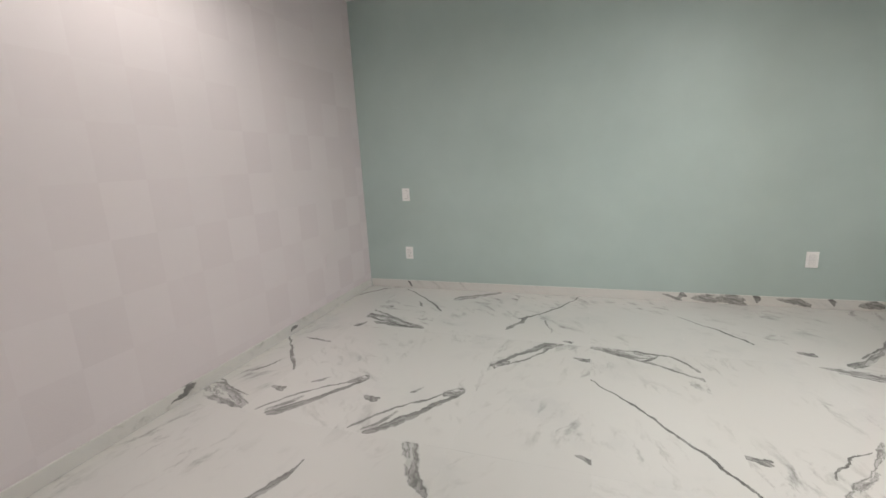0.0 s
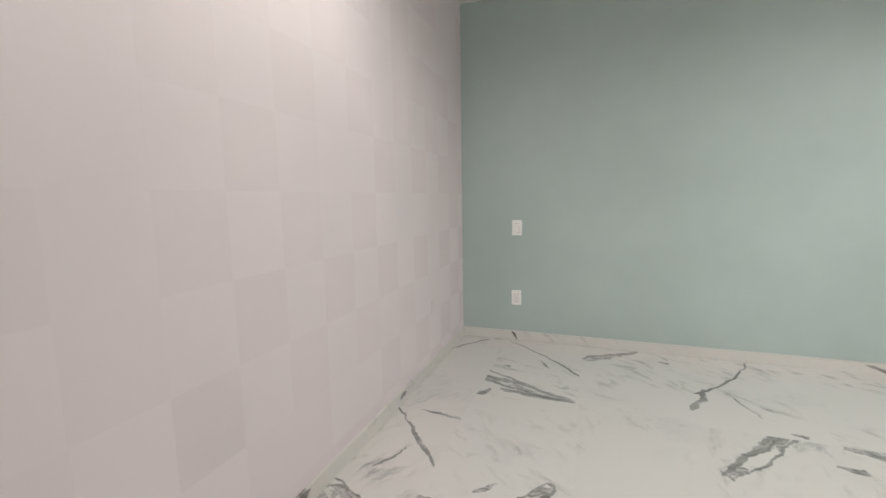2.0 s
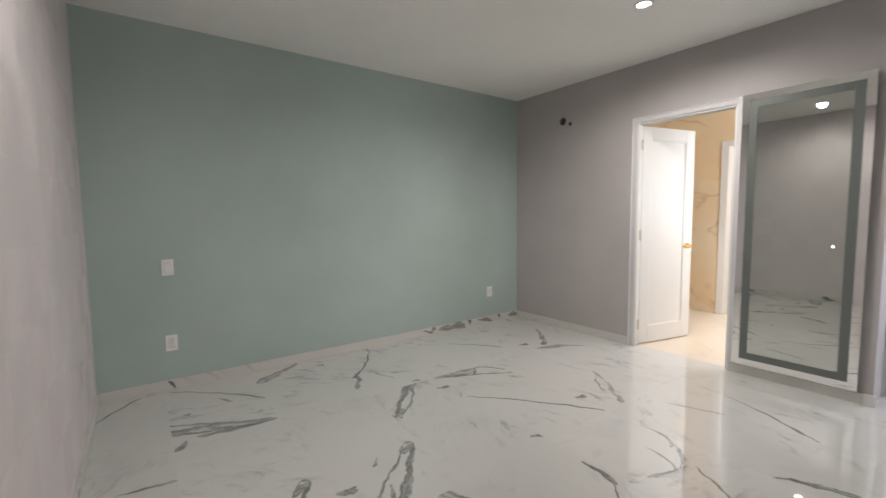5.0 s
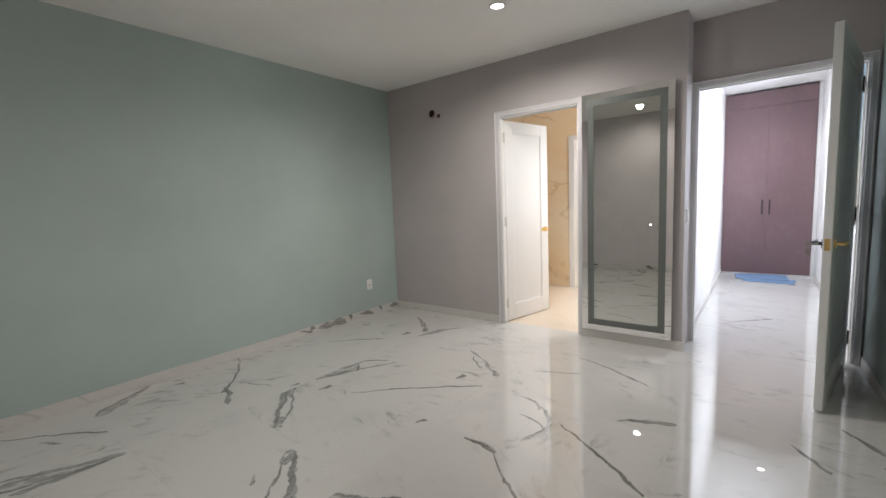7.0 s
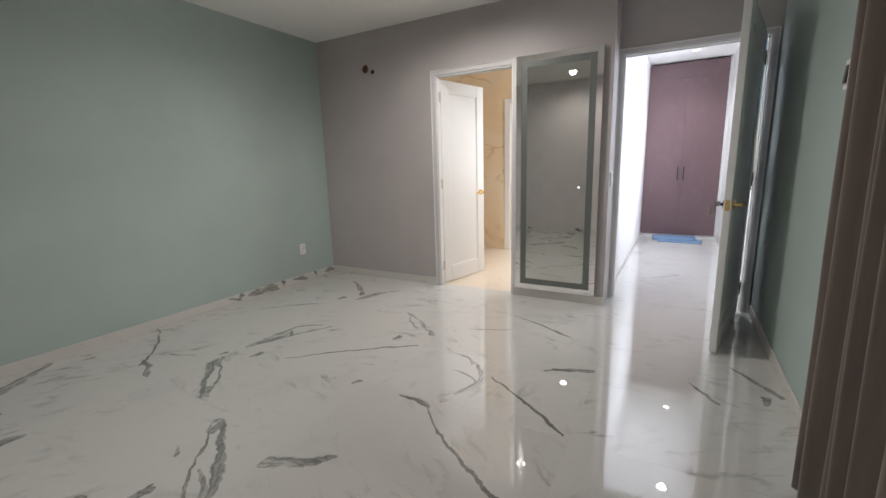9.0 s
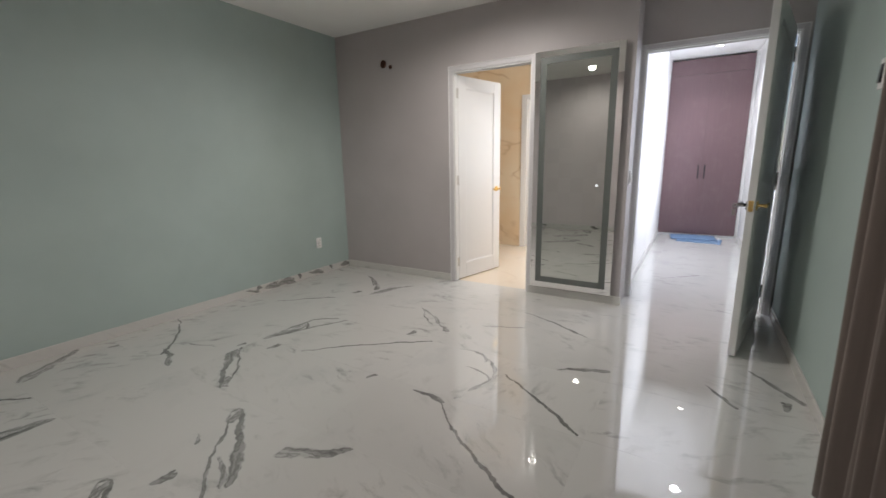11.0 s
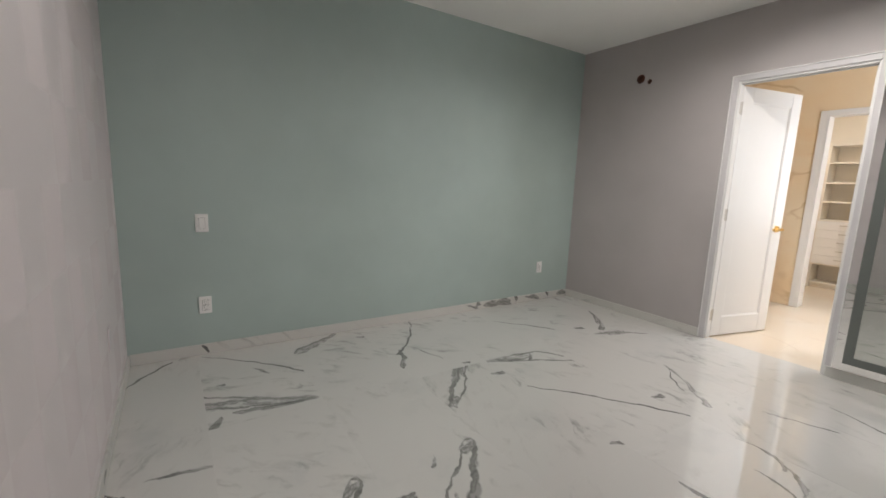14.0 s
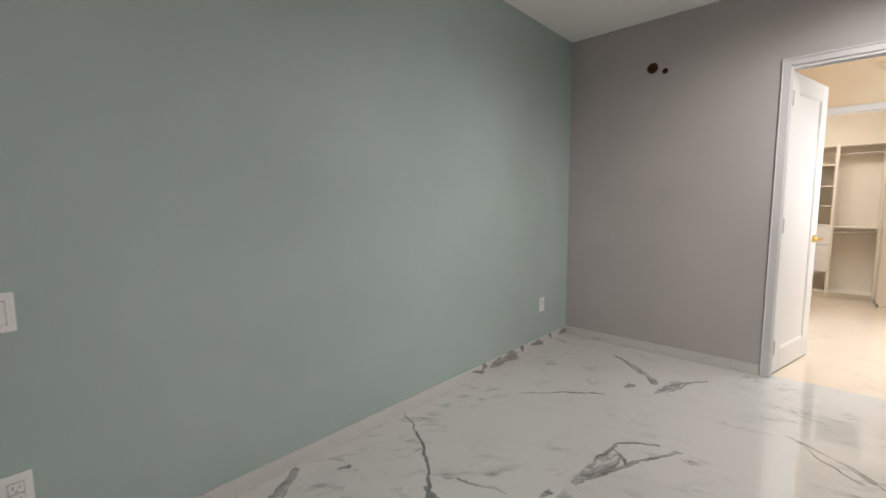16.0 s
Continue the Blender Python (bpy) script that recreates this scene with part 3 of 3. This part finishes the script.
# ---- door frames and doors ----
def door_frame(name, plane, depth, y0, y1, top, widths, label, foot=0.0005):
    """White lining of an opening with a stepped casing on the bedroom side."""
    ob = thing(name, pose(plane, (y0 + y1) / 2, 0), label, "door frame", kind="structure")
    h, lining = (y1 - y0) / 2, 0.022
    part("jamb", boxes((0.002, depth, -h, -h + lining, 0.0005, top), bevel=0.002), LACQUER, ob)
    part("jamb", boxes((0.002, depth, h - lining, h, 0.0005, top), bevel=0.002), LACQUER, ob)
    part("head", boxes((0.002, depth, -h + lining, h - lining, top - lining, top), bevel=0.002), LACQUER, ob)
    part("door_stop", boxes((0.03, 0.042, -h + lining, -h + lining + 0.01, 0.0005, top - lining), (0.03, 0.042, -h + lining, h - lining, top - lining - 0.01, top - lining)), LACQUER, ob)
    south, width = widths
    for s, w, z0 in ((-1, south, foot), (1, width, 0.0005)):
        a, b = sorted((s * (h - 0.008), s * (h + w)))
        part("casing", boxes((-0.010, -0.0003, a, b, z0, top + width), bevel=0.003), SHADED_CASING, ob)
        a, b = sorted((s * (h + w - 0.007), s * (h + w)))
        part("casing_bead", boxes((-0.018, -0.0095, a, b, z0, top + width), bevel=0.002), LACQUER, ob)
    part("casing", boxes((-0.0098, -0.0003, -h + 0.008, h - 0.008, top - 0.008, top + width), bevel=0.003), SHADED_CASING, ob)
    part("casing_bead", boxes((-0.0178, -0.0095, -h - south + 0.007, h + width - 0.007, top + width - 0.007, top + width), bevel=0.002), LACQUER, ob)
    return ob


def lever(parent, x, z, side, into, finish):
    """A lever handle on one face of a leaf: a square rose, a neck and a flat lever."""
    y = side * 0.02
    ob = part("door_handle", boxes((x - 0.026, x + 0.026, *sorted((y, y + side * 0.009)), z - 0.026, z + 0.026), bevel=0.003), finish, parent)
    bm = rod(bmesh.new(), (x, y + side * 0.008, z), (x, y + side * 0.048, z), 0.010)
    part("neck", bm, finish, ob, smooth=False)
    part("lever", boxes((*sorted((x - into * 0.012, x + into * 0.115)), *sorted((y + side * 0.040, y + side * 0.054)), z - 0.011, z + 0.011), bevel=0.004), finish, ob)
    return ob


def door(name, hinge, angle, length, height, label, front_finish, back_finish, hinge_material, handle_z, knuckle):
    ob = thing(name, pose(*hinge, 0, 0, 0, angle), label, "door", kind="structure")
    z0, z1, st = 0.010, height, 0.115
    part("stile", boxes((0, st, -0.02, 0.02, z0, z1), bevel=0.003), LACQUER, ob)
    part("stile", boxes((length - st, length, -0.02, 0.02, z0, z1), bevel=0.003), LACQUER, ob)
    part("rail", boxes((st, length - st, -0.0197, 0.0197, z1 - st, z1), bevel=0.002), LACQUER, ob)
    part("rail", boxes((st, length - st, -0.0197, 0.0197, z0, z0 + 0.16), bevel=0.002), LACQUER, ob)
    part("panel", boxes((st - 0.01, length - st + 0.01, -0.010, 0.010, z0 + 0.15, z1 - st + 0.01)), LACQUER, ob)
    for side in (-1, 1):
        y = sorted((side * 0.0095, side * 0.0165))
        a, b, c, d = st, length - st, z0 + 0.16, z1 - st
        part("bead", boxes((a, a + 0.010, *y, c, d), (b - 0.010, b, *y, c, d), (a + 0.010, b - 0.010, *y, c, c + 0.010), (a + 0.010, b - 0.010, *y, d - 0.010, d), bevel=0.002), LACQUER, ob)
    lever(ob, length - 0.065, handle_z, -1, -1, front_finish)
    lever(ob, length - 0.065, handle_z, 1, -1, back_finish)
    part("latch_plate", boxes((length - 0.0005, length + 0.0012, -0.012, 0.012, handle_z - 0.032, handle_z + 0.032)), BRASS, ob, "brass latch plate")
    for z in (0.20, height / 2 + 0.02, height - 0.17):
        bm = boxes((-0.004, 0.0, -0.016, 0.016, z - 0.045, z + 0.045), (-0.040, -0.004, knuckle * 0.019 - 0.003, knuckle * 0.019 + 0.003, z - 0.045, z + 0.045))
        rod(bm, (-0.006, knuckle * 0.022, z - 0.05), (-0.006, knuckle * 0.022, z + 0.05), 0.006, 12)
        part("hinge", bm, hinge_material, ob, "three-knuckle metal hinge")
    return ob


door_frame("door_frame_1", EAST, 0.064, BD0, BD1, BDTOP, (0.031, 0.038), "white lacquered frame round the bathroom doorway", 0.0762)
door_frame("door_frame_2", DOORX, 0.112, HD0, HD1, HDTOP, (0.028, 0.028), "white lacquered frame round the hall doorway")
door("door_1", (2.032, 3.296), -13.4, 0.690, 2.055, "white single-panel door standing open into the bathroom", BRASS, BRASS, STEEL, 0.93, -1)
door("door_2", (2.222, 0.716), 168.2, 0.972, 2.098, "white single-panel door swung open against the green wall", BLACK, BRASS, BLACK, 0.95, 1)


def door_key():
    ob = thing("door_key", pose(1.335, 0.965, 0.95), "small steel key hanging from the black door lock", "key")
    part("blade", boxes((-0.0015, 0.0015, -0.03, 0.012, -0.004, 0.004), bevel=0.0006), STEEL, ob)
    bm = lathe(bmesh.new(), [(0.006, -0.001), (0.012, -0.001), (0.012, 0.001), (0.006, 0.001), (0.006, -0.001)], 24, pose(0, 0.022, -0.002, 0, 90, 0))
    part("bow", bm, STEEL, ob)
    bm = lathe(bmesh.new(), [(0.008, -0.001), (0.009, 0), (0.008, 0.001), (0.007, 0), (0.008, -0.001)], 24, pose(0, 0.026, -0.017, 0, 90, 0))
    part("ring", bm, STEEL, ob)
    part("tag", boxes((-0.001, 0.001, 0.016, 0.034, -0.062, -0.026), bevel=0.0008), STEEL, ob)


door_key()
bath_hinges = thing("hinge_leaves", pose(1.998, 3.2785, 0), "steel hinge leaves on the door jamb", "hinge", kind="structure")
for hz in (0.20, 1.05, 1.885):
    part("hinge_leaf", boxes((-0.006, 0.026, -0.003, 0.001, hz - 0.045, hz + 0.045)), STEEL, bath_hinges)
closet_trim = thing("door_frame_3", pose(4.0, 2.825, 0), "white trim round the closet opening", "door frame", kind="structure")
part("casing", boxes((-0.012, 0.13, 0.455, 0.475, 0.0005, 2.05), bevel=0.003), LACQUER, closet_trim)
part("casing", boxes((-0.012, -0.0003, 0.475, 0.535, 0.0005, 2.11), bevel=0.003), LACQUER, closet_trim)
part("casing", boxes((-0.012, 0.13, -0.475, 0.475, 2.05, 2.07), bevel=0.003), LACQUER, closet_trim)
part("casing", boxes((-0.012, -0.0003, -0.475, 0.475, 2.07, 2.11), bevel=0.003), LACQUER, closet_trim)


# ---- lit mirror ----
def light_mirror():
    ob = thing("wall_mirror", pose(EAST, 2.106, 0.085), "tall frameless rectangular wall mirror with dark frosted border line", "mirror")
    hy, top = 0.356, 2.035
    part("backing", boxes((-0.034, -0.0005, -hy + 0.008, hy - 0.008, 0.008, top - 0.008)), SLOT, ob, "dark grey backing box")
    def ring(a, b, x0, x1, bevel):
        return boxes((x0, x1, -hy + a, -hy + b, a, top - a), (x0, x1, hy - b, hy - a, a, top - a), (x0, x1, -hy + b, hy - b, a, b), (x0, x1, -hy + b, hy - b, top - b, top - a), bevel=bevel)
    part("edge_glass", ring(0.0, 0.0485, -0.0432, -0.033, 0.0006), MIRROR_EDGE, ob, "clear mirror glass margin")
    part("frosted_band", ring(0.049, 0.100, -0.0435, -0.033, 0.0005), FROSTED, ob, "dark grey-green frosted glass band")
    part("mirror_glass", boxes((-0.0432, -0.033, -hy + 0.101, hy - 0.101, 0.101, top - 0.101)), MIRROR, ob, "clear silvered mirror glass")
    bm = lathe(bmesh.new(), [(0.0001, 0), (0.0075, 0), (0.0075, 0.0012), (0.0001, 0.0015)], 20, pose(-0.0432, -0.196, 0.935, 0, -90, 0))
    part("touch_button", bm, TOUCH, ob, "small glowing white touch button")


light_mirror()


# ---- switches and sockets ----
def wall_plate(name, m, label, socket, rocker=None):
    """A screwless white plate; its back lies on the wall, its face towards local -y."""
    ob = thing(name, m, label, "socket" if socket else "switch")
    part("plate", boxes((-0.0375, 0.0375, -0.009, -0.0003, -0.0585, 0.0585), bevel=0.003), PLASTIC, ob)
    part("rocker_surround", boxes((-0.0225, 0.0225, -0.0115, -0.0085, -0.041, 0.041), bevel=0.0012), PLASTIC, ob)
    part("shadow_gap", boxes((-0.0185, 0.0185, -0.0118, -0.0110, -0.036, 0.036)), SLOT, ob, "dark joint round the insert")
    if socket:
        for s in (-1, 1):
            ins = part("socket_face", boxes((-0.0172, 0.0172, -0.0135, -0.0112, s * 0.0178 - 0.0165, s * 0.0178 + 0.0165), bevel=0.001), PLASTIC, ob)
            part("slot", boxes((-0.0085, -0.0062, -0.0139, -0.0130, s * 0.0178 - 0.002, s * 0.0178 + 0.009), (0.0062, 0.0085, -0.0139, -0.0130, s * 0.0178 - 0.001, s * 0.0178 + 0.008)), SLOT, ins)
            part("earth_hole", rod(bmesh.new(), (0, -0.0139, s * 0.0178 - 0.009), (0, -0.0130, s * 0.0178 - 0.009), 0.003, 12), SLOT, ins)
    else:
        bm = boxes((-0.0172, 0.0172, -0.0150, -0.0112, -0.0345, 0.0345), bevel=0.0015)
        for v in bm.verts:
            if v.co.y < -0.013:
                v.co.y += 0.0025 * (v.co.z / 0.0345)
        part("rocker", bm, rocker or PLASTIC, ob)
    return ob


wall_plate("light_switch", pose(-1.627, NORTH, 0.900), "white rocker light switch on the sage green wall", False)
wall_plate("power_socket", pose(-1.630, NORTH, 0.347), "white double power socket low on the green wall", True)
wall_plate("power_socket", pose(1.500, NORTH, 0.362), "white double power socket near the room corner", True)
wall_plate("light_switch", pose(0.632, SOUTH, 1.545, 0, 0, 180), "white switch plate with dark rocker beside the curtain", False, BLACK)
wall_plate("light_switch", pose(2.065, 1.68, 1.08), "white rocker switch on the side of the grey pier", False)
blank = thing("blank_plate", pose(WEST, 4.10, 0.425, 0, 0, 90), "painted-over blank cover plate on the plaster wall", "cover plate")
part("plate", boxes((-0.036, 0.036, -0.006, -0.0003, -0.057, 0.057), bevel=0.002), PLASTERS[1], blank)
part("screw", rod(bmesh.new(), (0, -0.0066, 0.042), (0, -0.0055, 0.042), 0.003, 12), PLASTERS[0], blank)


# ---- downlights ----
def downlight(x, y, z, label):
    ob = thing("downlight", pose(x, y, z), label, "ceiling lamp", "recessed downlights")
    bm = lathe(bmesh.new(), [(0.040, -0.0005), (0.043, -0.006), (0.052, -0.008), (0.060, -0.005), (0.0615, -0.0003)], 48)
    part("trim_ring", bm, LACQUER, ob, "white trim ring", smooth=True)
    bm = lathe(bmesh.new(), [(0.0001, -0.0035), (0.025, -0.0035), (0.0405, -0.0015)], 40)
    part("lens", bm, LENS, ob, "glowing frosted lens", smooth=True)


for lx, ly in ROOM_LAMPS:
    downlight(lx, ly, H, "round white recessed downlight, lit, in the bedroom ceiling")
for lx, ly in HALL_LAMPS:
    downlight(lx, ly, 2.69, "round white recessed downlight, lit, in the hall ceiling")


# ---- curtain ----
def curtain():
    ob = thing("curtain", pose(-0.93, 0.695, 0), "taupe pleated curtain hanging to the marble floor", "curtain")
    bm = bmesh.new()
    cols, rows, x0, x1 = 420, 14, -1.05, 1.0
    grid = []
    for j in range(rows + 1):
        z = 0.015 + 2.535 * j / rows
        line = []
        for i in range(cols + 1):
            u = i / cols
            x = x0 + (x1 - x0) * u
            ph = u * 2 * math.pi * 17.3 + 0.8 * math.sin(u * 23)
            amp = 0.036 + 0.012 * math.sin(u * 41)
            s = math.sin(ph)
            y = amp * math.copysign(abs(s) ** 0.7, s) + 0.006 * noise.noise((u * 30, z * 1.3, 2))
            line.append(bm.verts.new((x + 0.012 * math.cos(ph) + 0.05 * u * z / 2.5, y * (1 + 0.15 * z), z)))
        grid.append(line)
    for a, b in zip(grid, grid[1:]):
        for i in range(cols):
            bm.faces.new((a[i], a[i + 1], b[i + 1], b[i]))
    cloth_ob = part("pleated_cloth", bm, CURTAIN, ob, smooth=True)
    solid = cloth_ob.modifiers.new("thickness", "SOLIDIFY")
    solid.thickness = 0.003
    part("track", boxes((x0 - 0.05, x1 + 0.04, -0.016, 0.016, 2.55, 2.604), bevel=0.002), LACQUER, ob, "white ceiling track")


curtain()


# ---- hall ----
def wardrobe():
    ob = thing("fitted_wardrobe", pose(5.95, 1.165, 0), "tall mauve-brown fitted wardrobe with two smudged doors", "wardrobe")
    w = 0.522
    part("body", boxes((0.022, 0.145, -w, w, 0.0005, 2.665)), LAMINATE, ob)
    part("plinth", boxes((0.012, 0.0215, -w, w, 0.0005, 0.035)), LACQUER, ob, "white plinth")
    for s in (-1, 1):
        a, b = sorted((s * 0.0015, s * w))
        d = part("wardrobe_door", boxes((0, 0.021, a, b, 0.037, 2.445), bevel=0.0015), LAMINATE, ob)
        bm = boxes((-0.030, -0.020, s * 0.042 - 0.009, s * 0.042 + 0.009, 0.91, 1.12), bevel=0.003)
        for z in (0.94, 1.09):
            rod(bm, (-0.021, s * 0.042, z), (0.0, s * 0.042, z), 0.005, 10)
        part("handle", bm, BLACK, d, "dark bar handle")
    part("top_panel", boxes((0, 0.021, -w, w, 2.449, 2.665), bevel=0.0015), LAMINATE, ob)


wardrobe()
structure("wall_hall_nib", boxes((5.96, 6.1, 0.60, 0.640, 0, 2.69)), WHITE_WALL, "white wall strip beside the wardrobe", "wall")


def mat(x, y, turn, z, sx, sy):
    ob = thing("floor_mat", pose(x, y, z, 0, 0, turn), "folded blue cloth mat lying before the wardrobe", "mat")
    bm = bmesh.new()
    nx, ny = 14, 20
    grid = [[bm.verts.new((sx * (i / nx - 0.5), sy * (j / ny - 0.5), 0.012 + 0.006 * noise.noise((i * 0.6, j * 0.5, turn)))) for j in range(ny + 1)] for i in range(nx + 1)]
    for i in range(nx):
        for j in range(ny):
            bm.faces.new((grid[i][j], grid[i + 1][j], grid[i + 1][j + 1], grid[i][j + 1]))
    cloth_ob = part("cloth", bm, BLUE, ob, smooth=True)
    solid = cloth_ob.modifiers.new("thickness", "SOLIDIFY")
    solid.thickness = 0.014


mat(5.72, 1.19, 4, 0.003, 0.40, 0.60)
mat(5.52, 1.10, -6, 0.003, 0.30, 0.56)


# ---- walk-in closet ----
def closet_bay(name, y0, y1, label, build):
    ob = thing(name, pose(5.55, (y0 + y1) / 2, 0), label, "closet")
    h, d = (y1 - y0) / 2, 0.30
    part("side_panel", boxes((0, d, -h, -h + 0.018, 0.0005, 1.91), bevel=0.001), MELAMINE, ob)
    part("side_panel", boxes((0, d, h - 0.018, h, 0.0005, 1.91), bevel=0.001), MELAMINE, ob)
    part("back_panel", boxes((d - 0.008, d, -h + 0.018, h - 0.018, 0.06, 1.89)), MELAMINE, ob)
    for z in (0.06, 1.89):
        part("shelf", boxes((0.002, d - 0.009, -h + 0.018, h - 0.018, z, z + 0.018), bevel=0.001), MELAMINE, ob)
    part("toe_board", boxes((0.03, 0.045, -h + 0.018, h - 0.018, 0.0005, 0.06)), MELAMINE, ob)
    build(ob, h, d)


def drawers_and_shelves(ob, h, d):
    for k in range(5):
        z = 0.335 + k * 0.114
        dr = part("drawer", boxes((-0.018, 0.27, -h + 0.003, h - 0.003, z, z + 0.111), bevel=0.0015), LACQUER, ob, "white drawer front")
        bm = boxes((-0.040, -0.032, -0.075, 0.075, z + 0.062, z + 0.074), bevel=0.002)
        rod(bm, (-0.034, -0.06, z + 0.068), (-0.017, -0.06, z + 0.068), 0.004, 10)
        rod(bm, (-0.034, 0.06, z + 0.068), (-0.017, 0.06, z + 0.068), 0.004, 10)
        part("handle", bm, STEEL, dr, "steel bar handle")
    for z in (0.315, 0.906, 1.150, 1.398, 1.660):
        part("shelf", boxes((0.002, d - 0.009, -h + 0.018, h - 0.018, z, z + 0.018), bevel=0.001), MELAMINE, ob)
    part("divider", boxes((0.01, d - 0.009, -0.12, -0.102, 1.416, 1.659), (0.01, d - 0.009, -0.12, -0.102, 1.168, 1.397)), MELAMINE, ob)


def hanging(ob, h, d):
    for z in (0.83, 1.80):
        part("hanging_rail", rod(bmesh.new(), (0.15, -h + 0.017, z), (0.15, h - 0.017, z), 0.0125, 16), STEEL, ob, "round steel hanging rail", smooth=False)
    part("shelf", boxes((0.002, d - 0.009, -h + 0.018, h - 0.018, 0.885, 0.903), bevel=0.001), MELAMINE, ob)


closet_bay("closet_unit", 3.03, 3.66, "cream melamine closet unit with five drawers and open shelves", drawers_and_shelves)
closet_bay("closet_unit", 2.60, 3.029, "cream melamine closet unit with two hanging rails", hanging)
closet_bay("closet_unit", 3.662, 4.30, "cream melamine closet unit with two hanging rails", hanging)


def side_unit():
    ob = thing("closet_side_unit", pose(5.2, 2.22, 0), "cream melamine closet unit along the side wall", "closet")
    part("side_panel", boxes((0, 0.018, -0.35, 0.36, 0.0005, 1.91), bevel=0.001), MELAMINE, ob)
    part("side_panel", boxes((0.62, 0.638, -0.35, 0.36, 0.0005, 1.91), bevel=0.001), MELAMINE, ob)
    part("closet_door", boxes((0.0, 0.638, 0.3605, 0.3785, 0.04, 1.91), bevel=0.0015), MELAMINE, ob)
    for z in (0.06, 0.5, 0.9, 1.4, 1.89):
        part("shelf", boxes((0.018, 0.62, -0.35, 0.355, z, z + 0.018), bevel=0.001), MELAMINE, ob)


side_unit()
